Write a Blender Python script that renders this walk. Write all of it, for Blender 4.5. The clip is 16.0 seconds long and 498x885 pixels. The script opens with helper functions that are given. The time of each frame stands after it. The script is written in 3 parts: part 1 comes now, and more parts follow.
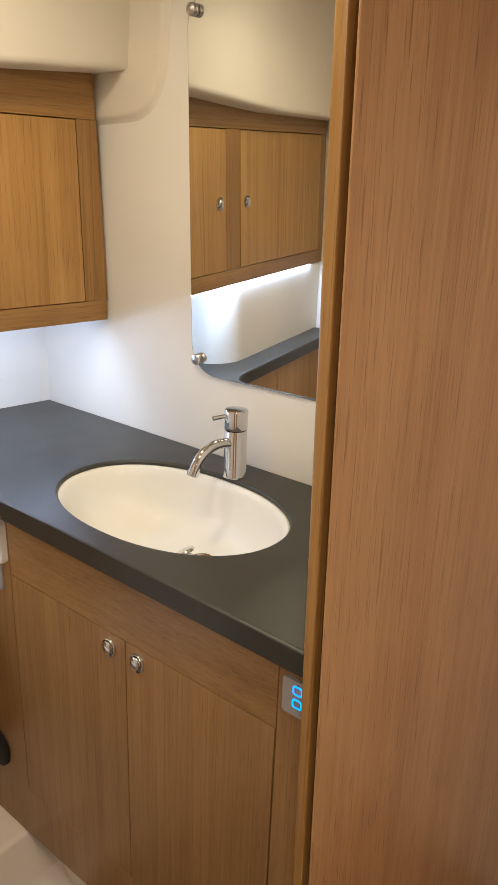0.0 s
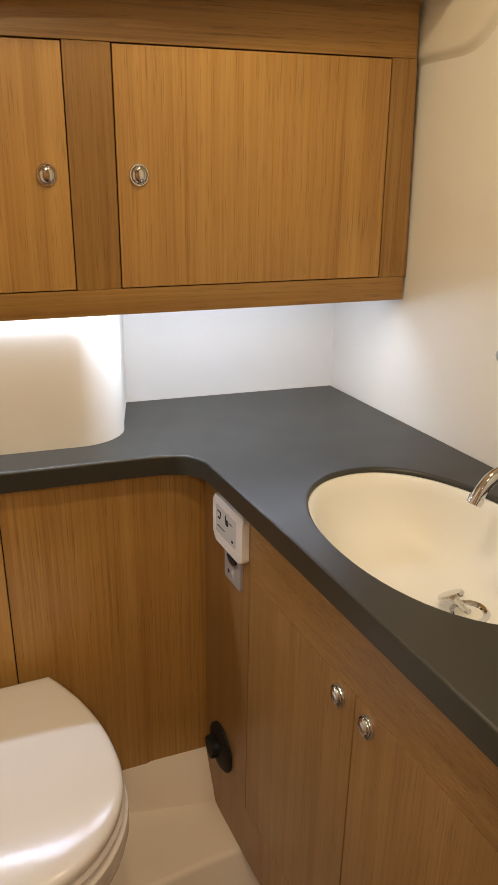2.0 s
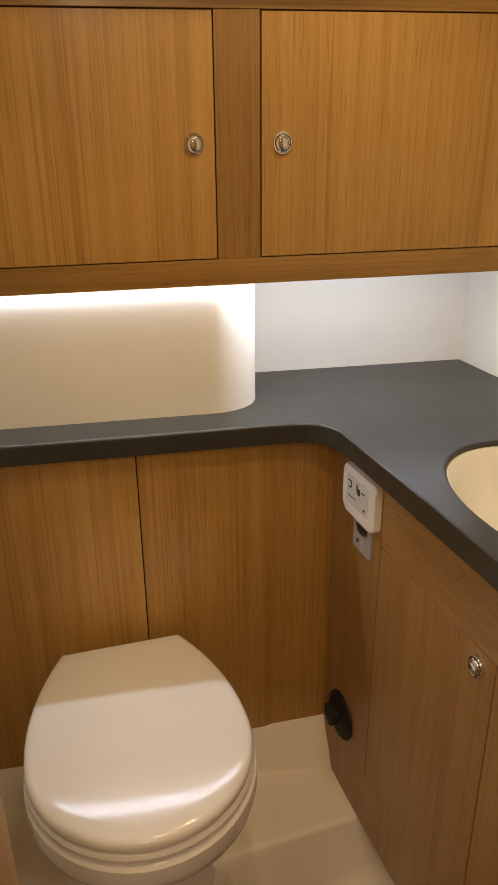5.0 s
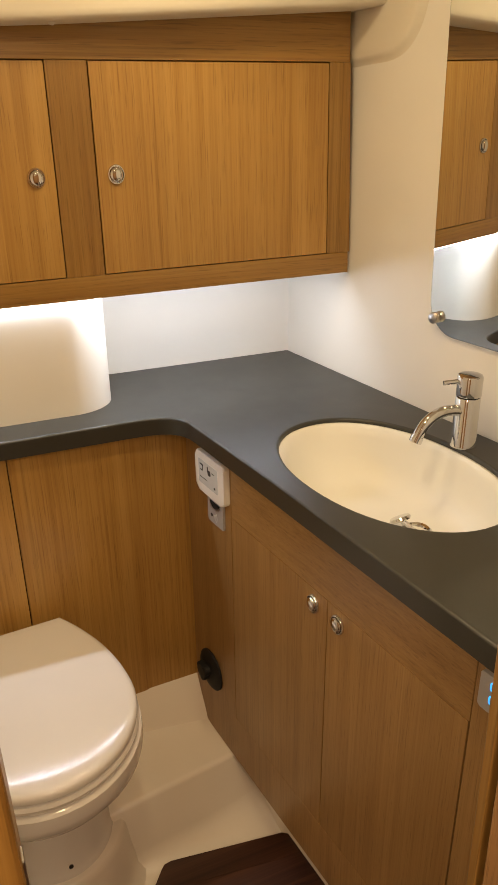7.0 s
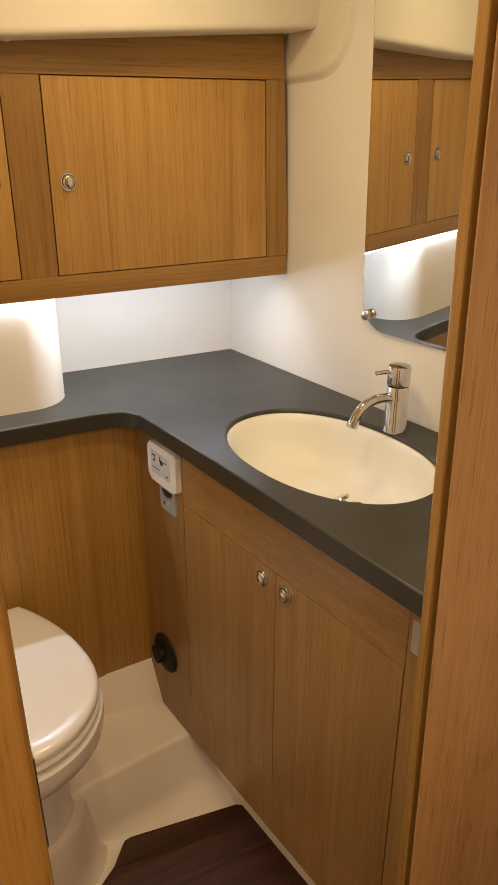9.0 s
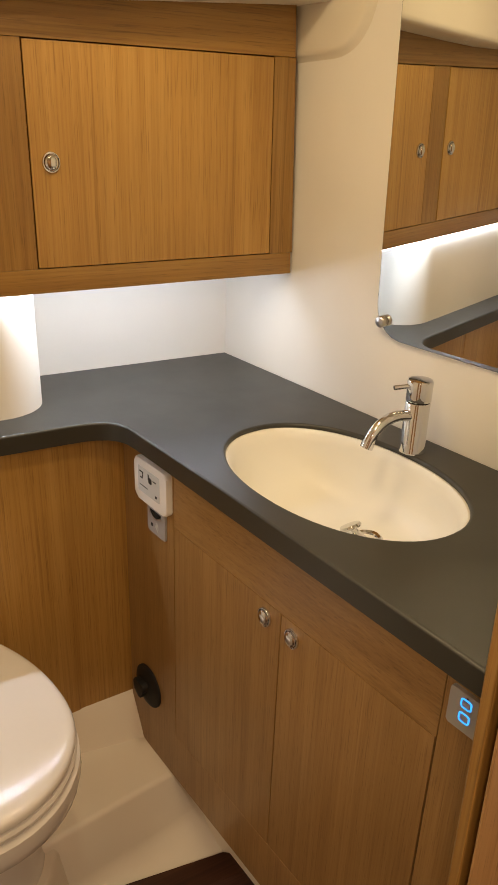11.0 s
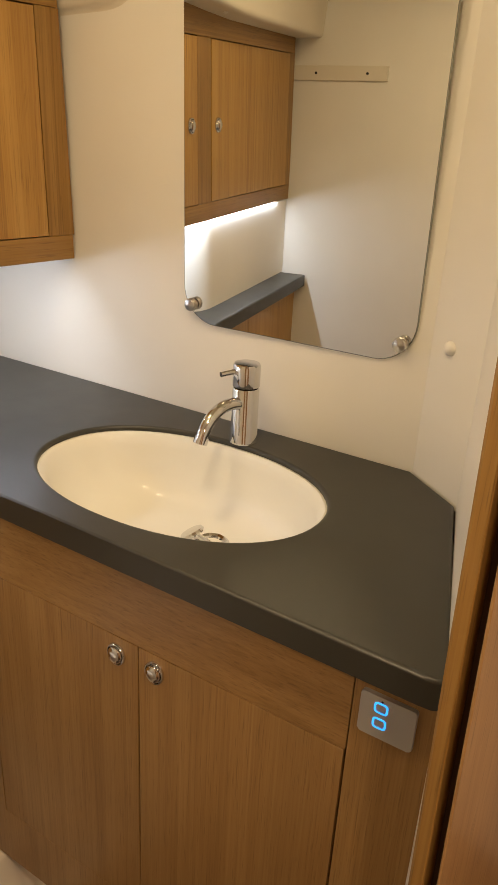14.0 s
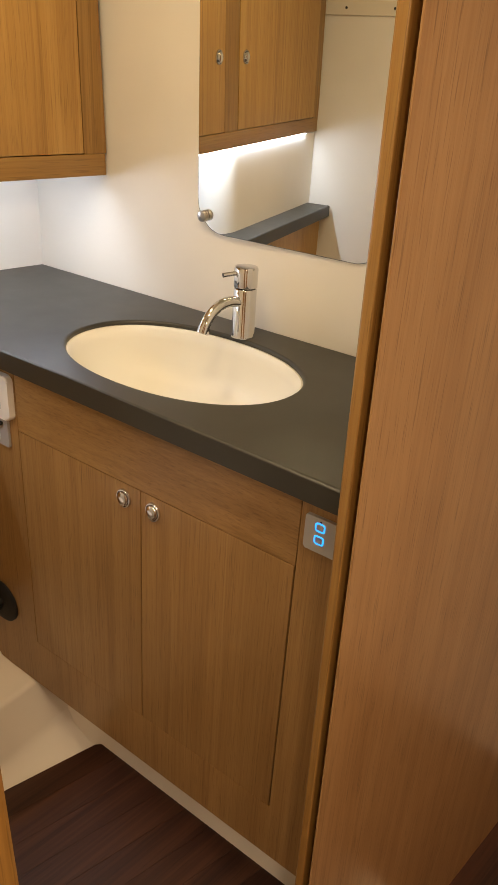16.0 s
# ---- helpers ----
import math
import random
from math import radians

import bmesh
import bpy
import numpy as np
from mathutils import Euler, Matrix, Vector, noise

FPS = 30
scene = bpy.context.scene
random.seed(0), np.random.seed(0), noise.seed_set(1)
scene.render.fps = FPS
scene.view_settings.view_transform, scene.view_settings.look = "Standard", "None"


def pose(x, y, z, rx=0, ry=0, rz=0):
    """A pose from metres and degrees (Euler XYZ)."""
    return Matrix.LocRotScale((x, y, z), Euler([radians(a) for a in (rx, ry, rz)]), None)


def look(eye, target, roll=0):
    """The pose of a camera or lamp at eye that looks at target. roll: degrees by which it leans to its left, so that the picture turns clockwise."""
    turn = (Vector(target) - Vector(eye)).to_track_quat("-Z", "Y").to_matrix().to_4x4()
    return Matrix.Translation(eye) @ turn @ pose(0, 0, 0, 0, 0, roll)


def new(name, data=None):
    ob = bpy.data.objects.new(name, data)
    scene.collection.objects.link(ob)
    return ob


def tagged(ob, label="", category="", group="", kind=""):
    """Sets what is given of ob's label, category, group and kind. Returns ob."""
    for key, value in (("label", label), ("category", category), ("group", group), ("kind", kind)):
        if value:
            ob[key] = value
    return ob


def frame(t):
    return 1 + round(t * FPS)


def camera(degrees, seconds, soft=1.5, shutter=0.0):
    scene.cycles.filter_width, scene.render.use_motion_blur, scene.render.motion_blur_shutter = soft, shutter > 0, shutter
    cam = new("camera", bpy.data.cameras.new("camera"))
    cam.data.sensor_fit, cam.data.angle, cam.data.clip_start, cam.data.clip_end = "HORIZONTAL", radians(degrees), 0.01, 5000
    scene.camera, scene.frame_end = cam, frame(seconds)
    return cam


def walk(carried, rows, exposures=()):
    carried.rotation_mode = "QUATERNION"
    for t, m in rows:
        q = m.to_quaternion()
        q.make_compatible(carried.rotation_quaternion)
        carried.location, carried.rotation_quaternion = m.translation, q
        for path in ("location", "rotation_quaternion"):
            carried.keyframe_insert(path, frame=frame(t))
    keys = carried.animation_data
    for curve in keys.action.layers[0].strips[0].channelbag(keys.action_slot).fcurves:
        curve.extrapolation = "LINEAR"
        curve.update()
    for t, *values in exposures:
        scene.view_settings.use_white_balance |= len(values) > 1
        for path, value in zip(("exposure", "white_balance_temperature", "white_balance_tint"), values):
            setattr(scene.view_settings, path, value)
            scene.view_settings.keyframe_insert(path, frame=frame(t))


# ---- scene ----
cam = camera(37.5, 16.0)
PATH = [
    (0, (0.093, 0.185, 1.487), (-1.267, 1.493, 0.823), 2.0),
    (0.5, (0.042, 0.198, 1.489), (-1.42, 1.431, 0.904), 1.6),
    (1, (-0.004, 0.249, 1.465), (-1.591, 1.316, 0.877), 1.4),
    (1.5, (-0.032, 0.315, 1.445), (-1.719, 1.168, 0.792), 1.0),
    (2, (-0.076, 0.357, 1.438), (-1.841, 0.961, 0.715), 1.0),
    (2.5, (-0.105, 0.375, 1.426), (-1.913, 0.741, 0.655), 1.0),
    (3, (-0.121, 0.387, 1.414), (-1.946, 0.563, 0.617), 1.1),
    (3.2, (-0.129, 0.384, 1.408), (-1.954, 0.503, 0.6), 1.1),
    (5.3, (-0.046, 0.264, 1.427), (-1.845, 0.715, 0.678), -0.8),
    (5.5, (-0.025, 0.251, 1.447), (-1.81, 0.777, 0.712), -1.0),
    (6, (-0.002, 0.252, 1.462), (-1.747, 0.88, 0.714), -1.3),
    (6.5, (0.041, 0.266, 1.478), (-1.665, 0.947, 0.689), -0.8),
    (7, (0.091, 0.249, 1.499), (-1.594, 0.964, 0.693), -0.7),
    (7.5, (0.135, 0.229, 1.513), (-1.529, 0.988, 0.704), -0.7),
    (8, (0.166, 0.215, 1.507), (-1.482, 1.017, 0.706), -0.6),
    (8.5, (0.178, 0.192, 1.503), (-1.454, 1.033, 0.709), -0.3),
    (9, (0.179, 0.189, 1.506), (-1.442, 1.055, 0.718), 0.1),
    (9.2, (0.172, 0.2, 1.508), (-1.448, 1.063, 0.716), 0.1),
    (11.3, (-0.021, 0.231, 1.473), (-1.595, 1.178, 0.68), 2.7),
    (11.5, (-0.048, 0.24, 1.468), (-1.598, 1.231, 0.683), 2.3),
    (12, (-0.102, 0.264, 1.466), (-1.576, 1.386, 0.711), 2.0),
    (12.5, (-0.145, 0.26, 1.451), (-1.519, 1.503, 0.698), 1.9),
    (13, (-0.167, 0.247, 1.437), (-1.432, 1.599, 0.683), 2.3),
    (13.5, (-0.172, 0.23, 1.433), (-1.374, 1.638, 0.677), 2.6),
    (14, (-0.158, 0.214, 1.423), (-1.32, 1.647, 0.65), 3.1),
    (14.5, (-0.114, 0.183, 1.423), (-1.279, 1.601, 0.628), 3.4),
    (15, (-0.057, 0.155, 1.432), (-1.251, 1.531, 0.608), 3.6),
    (15.5, (0.001, 0.126, 1.422), (-1.211, 1.464, 0.561), 3.8),
    (16, (0.064, 0.11, 1.411), (-1.151, 1.417, 0.507), 3.9),
]
EXPOSURES = [(0.0, 0.15, 5250, 10), (1.0, -0.05, 5600, 10), (2.0, -0.13, 6000, 10), (4.0, -0.24, 6350, 10), (5.5, -0.29, 6750, 10), (7.0, -0.06, 6700, 10), (9.0, -0.06, 6600, 10), (12.0, -0.08, 6600, 10), (14.5, -0.1, 6500, 10), (16.0, 0.08, 6400, 10)]
walk(cam, [(t, look(eye, target, roll)) for t, eye, target, roll in PATH], EXPOSURES)

# ---- light ----
world = bpy.data.worlds.new("world")
scene.world = world
world.use_nodes = True
world.node_tree.nodes["Background"].inputs[0].default_value = (0.9, 0.8, 0.7, 1)
world.node_tree.nodes["Background"].inputs[1].default_value = 0.006
WARM = (1.0, 0.755, 0.43)
COOL = (0.77, 0.85, 1.0)


def lamp(name, kind, place, aim, power, colour, size=0.1, size_y=None):
    data = bpy.data.lights.new(name, kind)
    data.energy, data.color = power, colour
    if kind == "AREA":
        data.shape = "RECTANGLE" if size_y else "DISK"
        data.size = size
        if size_y:
            data.size_y = size_y
    else:
        data.shadow_soft_size = size
    ob = new(name, data)
    ob.matrix_world = look(place, aim)
    return ob


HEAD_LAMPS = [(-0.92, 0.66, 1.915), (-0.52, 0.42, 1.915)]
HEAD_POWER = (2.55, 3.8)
# Unseen passage lamps, added to brighten the bulkhead, vanity front and floor.
PASS_FILLS = [(0.45, -0.15, 1.915), (0.62, 0.28, 1.915), (0.50, 0.85, 1.915)]
PASS_FILL_POWER = (10.0, 10.0, 3.4)
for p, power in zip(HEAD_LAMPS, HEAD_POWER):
    lamp("overhead_lamp", "AREA", (p[0], p[1], p[2] - 0.012), (p[0], p[1], 0), power, WARM, 0.12)
for p, power in zip(PASS_FILLS, PASS_FILL_POWER):
    lamp("overhead_lamp", "AREA", (p[0], p[1], p[2] - 0.012), (p[0], p[1], 0), power, (1.0, 0.75, 0.50), 0.14)
LED_X, LED_Y, LED_Z = -1.3030, 0.497, 1.1965
for tilt, power in ((42, 2.1), (-34, 2.2)):      # the strip's round diffuser throws light back and forward
    led = lamp("led_lamp", "AREA", (LED_X, LED_Y, LED_Z), (LED_X, LED_Y, 0), power, COOL, 0.97, 0.004)
    led.matrix_world = pose(LED_X, LED_Y, LED_Z - 0.0068, 0.401) @ pose(0, 0, 0, 0, tilt, 0) @ pose(0, 0, 0, 0, 0, 90)



# ---- materials ----
def material(name, rough=0.5, metal=0.0, coat=0.0):
    m = bpy.data.materials.new(name)
    m.use_nodes = True
    b = m.node_tree.nodes["Principled BSDF"]
    b.inputs["Roughness"].default_value = rough
    b.inputs["Metallic"].default_value = metal
    b.inputs["Coat Weight"].default_value = coat
    b.inputs["Coat Roughness"].default_value = 0.15
    return m, m.node_tree.nodes, m.node_tree.links, b


def coords(nodes, links, scale, offset=True):
    co = nodes.new("ShaderNodeTexCoord")
    mp = nodes.new("ShaderNodeMapping")
    mp.inputs["Scale"].default_value = scale
    links.new(co.outputs["Object"], mp.inputs["Vector"])
    if offset:
        info = nodes.new("ShaderNodeObjectInfo")
        mul = nodes.new("ShaderNodeMath")
        mul.operation = "MULTIPLY"
        mul.inputs[1].default_value = 37.0
        links.new(info.outputs["Random"], mul.inputs[0])
        links.new(mul.outputs[0], mp.inputs["Location"])
    return mp.outputs["Vector"]


def noise_tex(nodes, links, vec, scale, detail=3.0, rough=0.55, distort=0.0):
    n = nodes.new("ShaderNodeTexNoise")
    n.inputs["Scale"].default_value = scale
    n.inputs["Detail"].default_value = detail
    n.inputs["Roughness"].default_value = rough
    n.inputs["Distortion"].default_value = distort
    links.new(vec, n.inputs["Vector"])
    return n.outputs["Fac"]


def ramp(nodes, links, fac, stops):
    r = nodes.new("ShaderNodeValToRGB")
    r.color_ramp.elements[0].position, r.color_ramp.elements[0].color = stops[0][0], (*stops[0][1], 1)
    r.color_ramp.elements[1].position, r.color_ramp.elements[1].color = stops[-1][0], (*stops[-1][1], 1)
    for pos, col in stops[1:-1]:
        r.color_ramp.elements.new(pos).color = (*col, 1)
    links.new(fac, r.inputs["Fac"])
    return r.outputs["Color"]


def mix(nodes, links, a, b, fac, mode="MIX"):
    m = nodes.new("ShaderNodeMix")
    m.data_type, m.blend_type = "RGBA", mode
    for sock, v in ((m.inputs[6], a), (m.inputs[7], b), (m.inputs[0], fac)):
        if isinstance(v, (int, float)):
            sock.default_value = v
        elif isinstance(v, tuple):
            sock.default_value = (*v, 1)
        else:
            links.new(v, sock)
    return m.outputs[2]


def bump(nodes, links, bsdf, height, strength, distance=0.001):
    b = nodes.new("ShaderNodeBump")
    b.inputs["Strength"].default_value = strength
    b.inputs["Distance"].default_value = distance
    links.new(height, b.inputs["Height"])
    links.new(b.outputs["Normal"], bsdf.inputs["Normal"])


def wood(name, dark, mid, light, axis, rough=0.38, coat=0.15, grain=1.0, pores=0.30, lines=0.55):
    """Straight-grained veneer: broad bands, fine lines and short dark pores along one axis."""
    m, nodes, links, b = material(name, rough, 0, coat)

    def along(k, w):
        s = [k, k, k]
        s[axis] = w
        return tuple(s)

    wide = noise_tex(nodes, links, coords(nodes, links, along(1.0, 0.03)), 30 * grain, 3.0, 0.55, 0.25)
    fine = noise_tex(nodes, links, coords(nodes, links, along(1.0, 0.008)), 210 * grain, 4.0, 0.65, 0.1)
    line = noise_tex(nodes, links, coords(nodes, links, along(1.0, 0.010)), 165 * grain, 2.0, 0.5, 0.35)
    flame = noise_tex(nodes, links, coords(nodes, links, along(1.0, 0.10)), 13 * grain, 2.0, 0.5, 0.6)
    pore = noise_tex(nodes, links, coords(nodes, links, along(1.0, 0.03)), 480 * grain, 2.0, 0.5)
    cloud = noise_tex(nodes, links, coords(nodes, links, (1, 1, 1)), 3.0, 2.0)
    col = ramp(nodes, links, fine, [(0.30, dark), (0.50, mid), (0.70, light)])
    col = mix(nodes, links, col, ramp(nodes, links, wide, [(0.33, dark), (0.48, mid), (0.66, light)]), 0.5)
    streak = ramp(nodes, links, line, [(0.34, (0.60, 0.53, 0.46)), (0.46, (1, 1, 1)), (0.60, (1.06, 1.06, 1.05))])
    group = ramp(nodes, links, flame, [(0.40, (0.15, 0.15, 0.15)), (0.60, (1, 1, 1))])
    col = mix(nodes, links, col, mix(nodes, links, (1.0, 1.0, 1.0), streak, group), lines, "MULTIPLY")
    col = mix(nodes, links, col, ramp(nodes, links, pore, [(0.30, tuple(c * 0.45 for c in dark)), (0.42, (1, 1, 1))]), pores, "MULTIPLY")
    col = mix(nodes, links, col, ramp(nodes, links, cloud, [(0.3, (0.88, 0.86, 0.84)), (0.7, (1.06, 1.05, 1.04))]), 1.0, "MULTIPLY")
    links.new(col, b.inputs["Base Color"])
    bump(nodes, links, b, fine, 0.16, 0.0006)
    return m


def painted(name, colour, rough, coat=0.0, grain=900.0, relief=0.03, cloudy=0.05):
    m, nodes, links, b = material(name, rough, 0, coat)
    big = noise_tex(nodes, links, coords(nodes, links, (1, 1, 1), False), 2.3, 3.0)
    small = noise_tex(nodes, links, coords(nodes, links, (1, 1, 1), False), grain, 2.0)
    col = ramp(nodes, links, big, [(0.3, tuple(c * (1 - cloudy) for c in colour)), (0.7, tuple(min(1, c * (1 + cloudy)) for c in colour))])
    links.new(col, b.inputs["Base Color"])
    rr = nodes.new("ShaderNodeMapRange")
    rr.inputs["To Min"].default_value, rr.inputs["To Max"].default_value = rough * 0.85, min(1.0, rough * 1.2)
    links.new(noise_tex(nodes, links, coords(nodes, links, (1, 1, 1), False), 14.0, 4.0), rr.inputs["Value"])
    links.new(rr.outputs["Result"], b.inputs["Roughness"])
    bump(nodes, links, b, small, relief, 0.0005)
    return m


def plain(name, colour, rough, metal=0.0, coat=0.0, emit=0.0):
    m, nodes, links, b = material(name, rough, metal, coat)
    b.inputs["Base Color"].default_value = (*colour, 1)
    if emit:
        b.inputs["Emission Color"].default_value = (*colour, 1)
        b.inputs["Emission Strength"].default_value = emit
    return m


OAK_D, OAK_M, OAK_L = (0.33, 0.165, 0.038), (0.43, 0.238, 0.060), (0.50, 0.298, 0.086)
oak_door = wood("oak_veneer_upright", OAK_D, OAK_M, OAK_L, 2)
oak_flat = wood("oak_veneer_crosswise", (0.222, 0.108, 0.023), (0.298, 0.158, 0.037), (0.36, 0.208, 0.056), 1, pores=0.32)
oak_post = wood("oak_solid_upright", (0.222, 0.108, 0.023), (0.298, 0.158, 0.037), (0.36, 0.208, 0.056), 2, pores=0.32)
oak_vanity = wood("oak_veneer_vanity", (0.245, 0.130, 0.042), (0.32, 0.182, 0.063), (0.38, 0.228, 0.085), 2, grain=1.5, pores=0.30, lines=0.35)
oak_vanity_rail = wood("oak_veneer_vanity_rail", (0.245, 0.130, 0.042), (0.32, 0.182, 0.063), (0.38, 0.228, 0.085), 0, grain=1.3, pores=0.30, lines=0.35)
oak_bulkhead = wood("oak_veneer_bulkhead", (0.30, 0.160, 0.062), (0.375, 0.215, 0.088), (0.43, 0.260, 0.115), 2, rough=0.34, coat=0.2, pores=0.45, lines=0.4)
walnut = wood("dark_floor_board", (0.018, 0.006, 0.0035), (0.045, 0.0155, 0.008), (0.088, 0.034, 0.017), 1, rough=0.42, coat=0.05, grain=0.7)
dark_board = plain("dark_joint", (0.010, 0.005, 0.003), 0.7)
wall_white = painted("white_wall_laminate", (0.81, 0.775, 0.70), 0.42)
liner_cream = painted("cream_moulded_liner", (0.76, 0.70, 0.58), 0.38, 0.1, 300.0, 0.04)
gelcoat = painted("cream_gelcoat", (0.81, 0.74, 0.64), 0.34, 0.1, 220.0, 0.03, 0.06)
counter_grey = painted("dark_grey_solid_surface", (0.033, 0.032, 0.026), 0.38, 0.0, 1500.0, 0.05, 0.08)
ceramic = painted("cream_ceramic", (0.80, 0.785, 0.72), 0.42, 0.1, 60.0, 0.0, 0.02)
ceramic.node_tree.nodes["Principled BSDF"].inputs["Coat Weight"].default_value = 0.25
ceramic.node_tree.nodes["Principled BSDF"].inputs["Coat Roughness"].default_value = 0.05
toilet_white = painted("white_toilet_ceramic", (0.76, 0.73, 0.69), 0.12, 0.0, 60.0, 0.0, 0.02)
toilet_white.node_tree.nodes["Principled BSDF"].inputs["Specular IOR Level"].default_value = 0.45
chrome = plain("polished_chrome", (0.68, 0.68, 0.69), 0.05, 1.0)
chrome_soft = plain("satin_chrome", (0.52, 0.51, 0.50), 0.28, 1.0)
mirror_glass = plain("mirror_glass", (0.80, 0.82, 0.81), 0.004, 1.0)
mirror_edge = plain("mirror_edge", (0.30, 0.33, 0.32), 0.15, 0.6)
white_plastic = plain("white_plastic", (0.80, 0.78, 0.73), 0.35)
grey_plastic = plain("grey_plastic", (0.36, 0.35, 0.35), 0.4)
silver_plate = plain("silver_plate", (0.50, 0.49, 0.48), 0.42, 0.5)
screen_grey = plain("pale_screen", (0.62, 0.64, 0.62), 0.2)
black_rubber = plain("black_rubber", (0.007, 0.007, 0.007), 0.7)
black_ink = plain("black_ink", (0.015, 0.015, 0.015), 0.6)
blue_glow = plain("blue_glow", (0.03, 0.36, 1.0), 0.4, 0, 0, 1.6)
lamp_glow = plain("lamp_glow", (1.0, 0.78, 0.5), 0.5, 0, 0, 6.0)
led_glow = plain("led_glow", (0.82, 0.91, 1.0), 0.5, 0, 0, 4.0)
# Dark brown stands in for the shade inside gaps and grooves.
gap_shade = plain("recess_shade", (0.055, 0.022, 0.009), 0.9)


# ---- builders ----
def part(name, bm, mat, parent=None, label="", smooth=False):
    me = bpy.data.meshes.new(name)
    bmesh.ops.recalc_face_normals(bm, faces=bm.faces)
    bm.to_mesh(me)
    bm.free()
    me.materials.append(mat)
    if smooth:
        for f in me.polygons:
            f.use_smooth = True
        me.set_sharp_from_angle(angle=radians(38))
    ob = new(name, me)
    if parent is not None:
        ob.parent = parent
        ob.matrix_parent_inverse = Matrix.Translation(-parent.location) if parent.type == "EMPTY" else Matrix()
    if label:
        ob["label"] = label
    return ob


def thing(name, place, label, category, group="", kind=""):
    e = new(name)
    e.empty_display_size = 0.05
    e.location = place
    return tagged(e, label, category, group, kind)


def hexa(pts, bev=0.0, seg=2):
    """A solid of eight corners: four below, four above."""
    bm = bmesh.new()
    v = [bm.verts.new(p) for p in pts]
    for f in ((3, 2, 1, 0), (4, 5, 6, 7), (0, 1, 5, 4), (1, 2, 6, 5), (2, 3, 7, 6), (3, 0, 4, 7)):
        bm.faces.new([v[i] for i in f])
    if bev:
        bmesh.ops.bevel(bm, geom=bm.edges[:], offset=bev, segments=seg, affect="EDGES", profile=0.5)
    return bm


def box(x0, x1, y0, y1, z0, z1, bev=0.0, seg=2):
    return hexa([(x0, y0, z0), (x1, y0, z0), (x1, y1, z0), (x0, y1, z0), (x0, y0, z1), (x1, y0, z1), (x1, y1, z1), (x0, y1, z1)], bev, seg)


def prism(outline, z0, z1, bev=0.0, seg=3, top_only=False):
    bm = bmesh.new()
    lo = [bm.verts.new((x, y, z0)) for x, y in outline]
    hi = [bm.verts.new((x, y, z1)) for x, y in outline]
    n = len(outline)
    top = bm.faces.new(hi)
    low = bm.faces.new(lo[::-1])
    for i in range(n):
        bm.faces.new((lo[i], lo[(i + 1) % n], hi[(i + 1) % n], hi[i]))
    if bev:
        edges = set(top.edges) | (set() if top_only else set(low.edges))
        bmesh.ops.bevel(bm, geom=list(edges), offset=bev, segments=seg, affect="EDGES", profile=0.5)
    return bm


def loft(rings, cap0=True, cap1=True):
    bm = bmesh.new()
    rows = [[bm.verts.new(p) for p in ring] for ring in rings]
    n = len(rows[0])
    for a, b in zip(rows, rows[1:]):
        for i in range(n):
            bm.faces.new((a[i], a[(i + 1) % n], b[(i + 1) % n], b[i]))
    if cap0:
        bm.faces.new(rows[0][::-1])
    if cap1:
        bm.faces.new(rows[-1])
    return bm


def lathe(profile, centre, axis, n=32):
    """Turns (radius, height) pairs about an axis through centre."""
    axis = Vector(axis).normalized()
    q = axis.to_track_quat("Z", "Y").to_matrix()
    c = Vector(centre)
    rings = []
    for r, h in profile:
        rings.append([c + q @ Vector((max(r, 1e-5) * math.cos(a), max(r, 1e-5) * math.sin(a), h)) for a in (2 * math.pi * i / n for i in range(n))])
    return loft(rings)


def tube(path, radius, n=20):
    rings = []
    pts = [Vector(p) for p in path]
    for i, p in enumerate(pts):
        d = (pts[min(i + 1, len(pts) - 1)] - pts[max(i - 1, 0)]).normalized()
        q = d.to_track_quat("Z", "Y").to_matrix()
        rings.append([p + q @ Vector((radius * math.cos(a), radius * math.sin(a), 0)) for a in (2 * math.pi * k / n for k in range(n))])
    return loft(rings)


def arc(cx, cy, r, a0, a1, n):
    return [(cx + r * math.cos(radians(a0 + (a1 - a0) * i / n)), cy + r * math.sin(radians(a0 + (a1 - a0) * i / n))) for i in range(n + 1)]


def rounded(w, h, r, n=6):
    out = []
    for cx, cy, a in ((w / 2 - r, h / 2 - r, 0), (-w / 2 + r, h / 2 - r, 90), (-w / 2 + r, -h / 2 + r, 180), (w / 2 - r, -h / 2 + r, 270)):
        out += arc(cx, cy, r, a, a + 90, n)
    return out


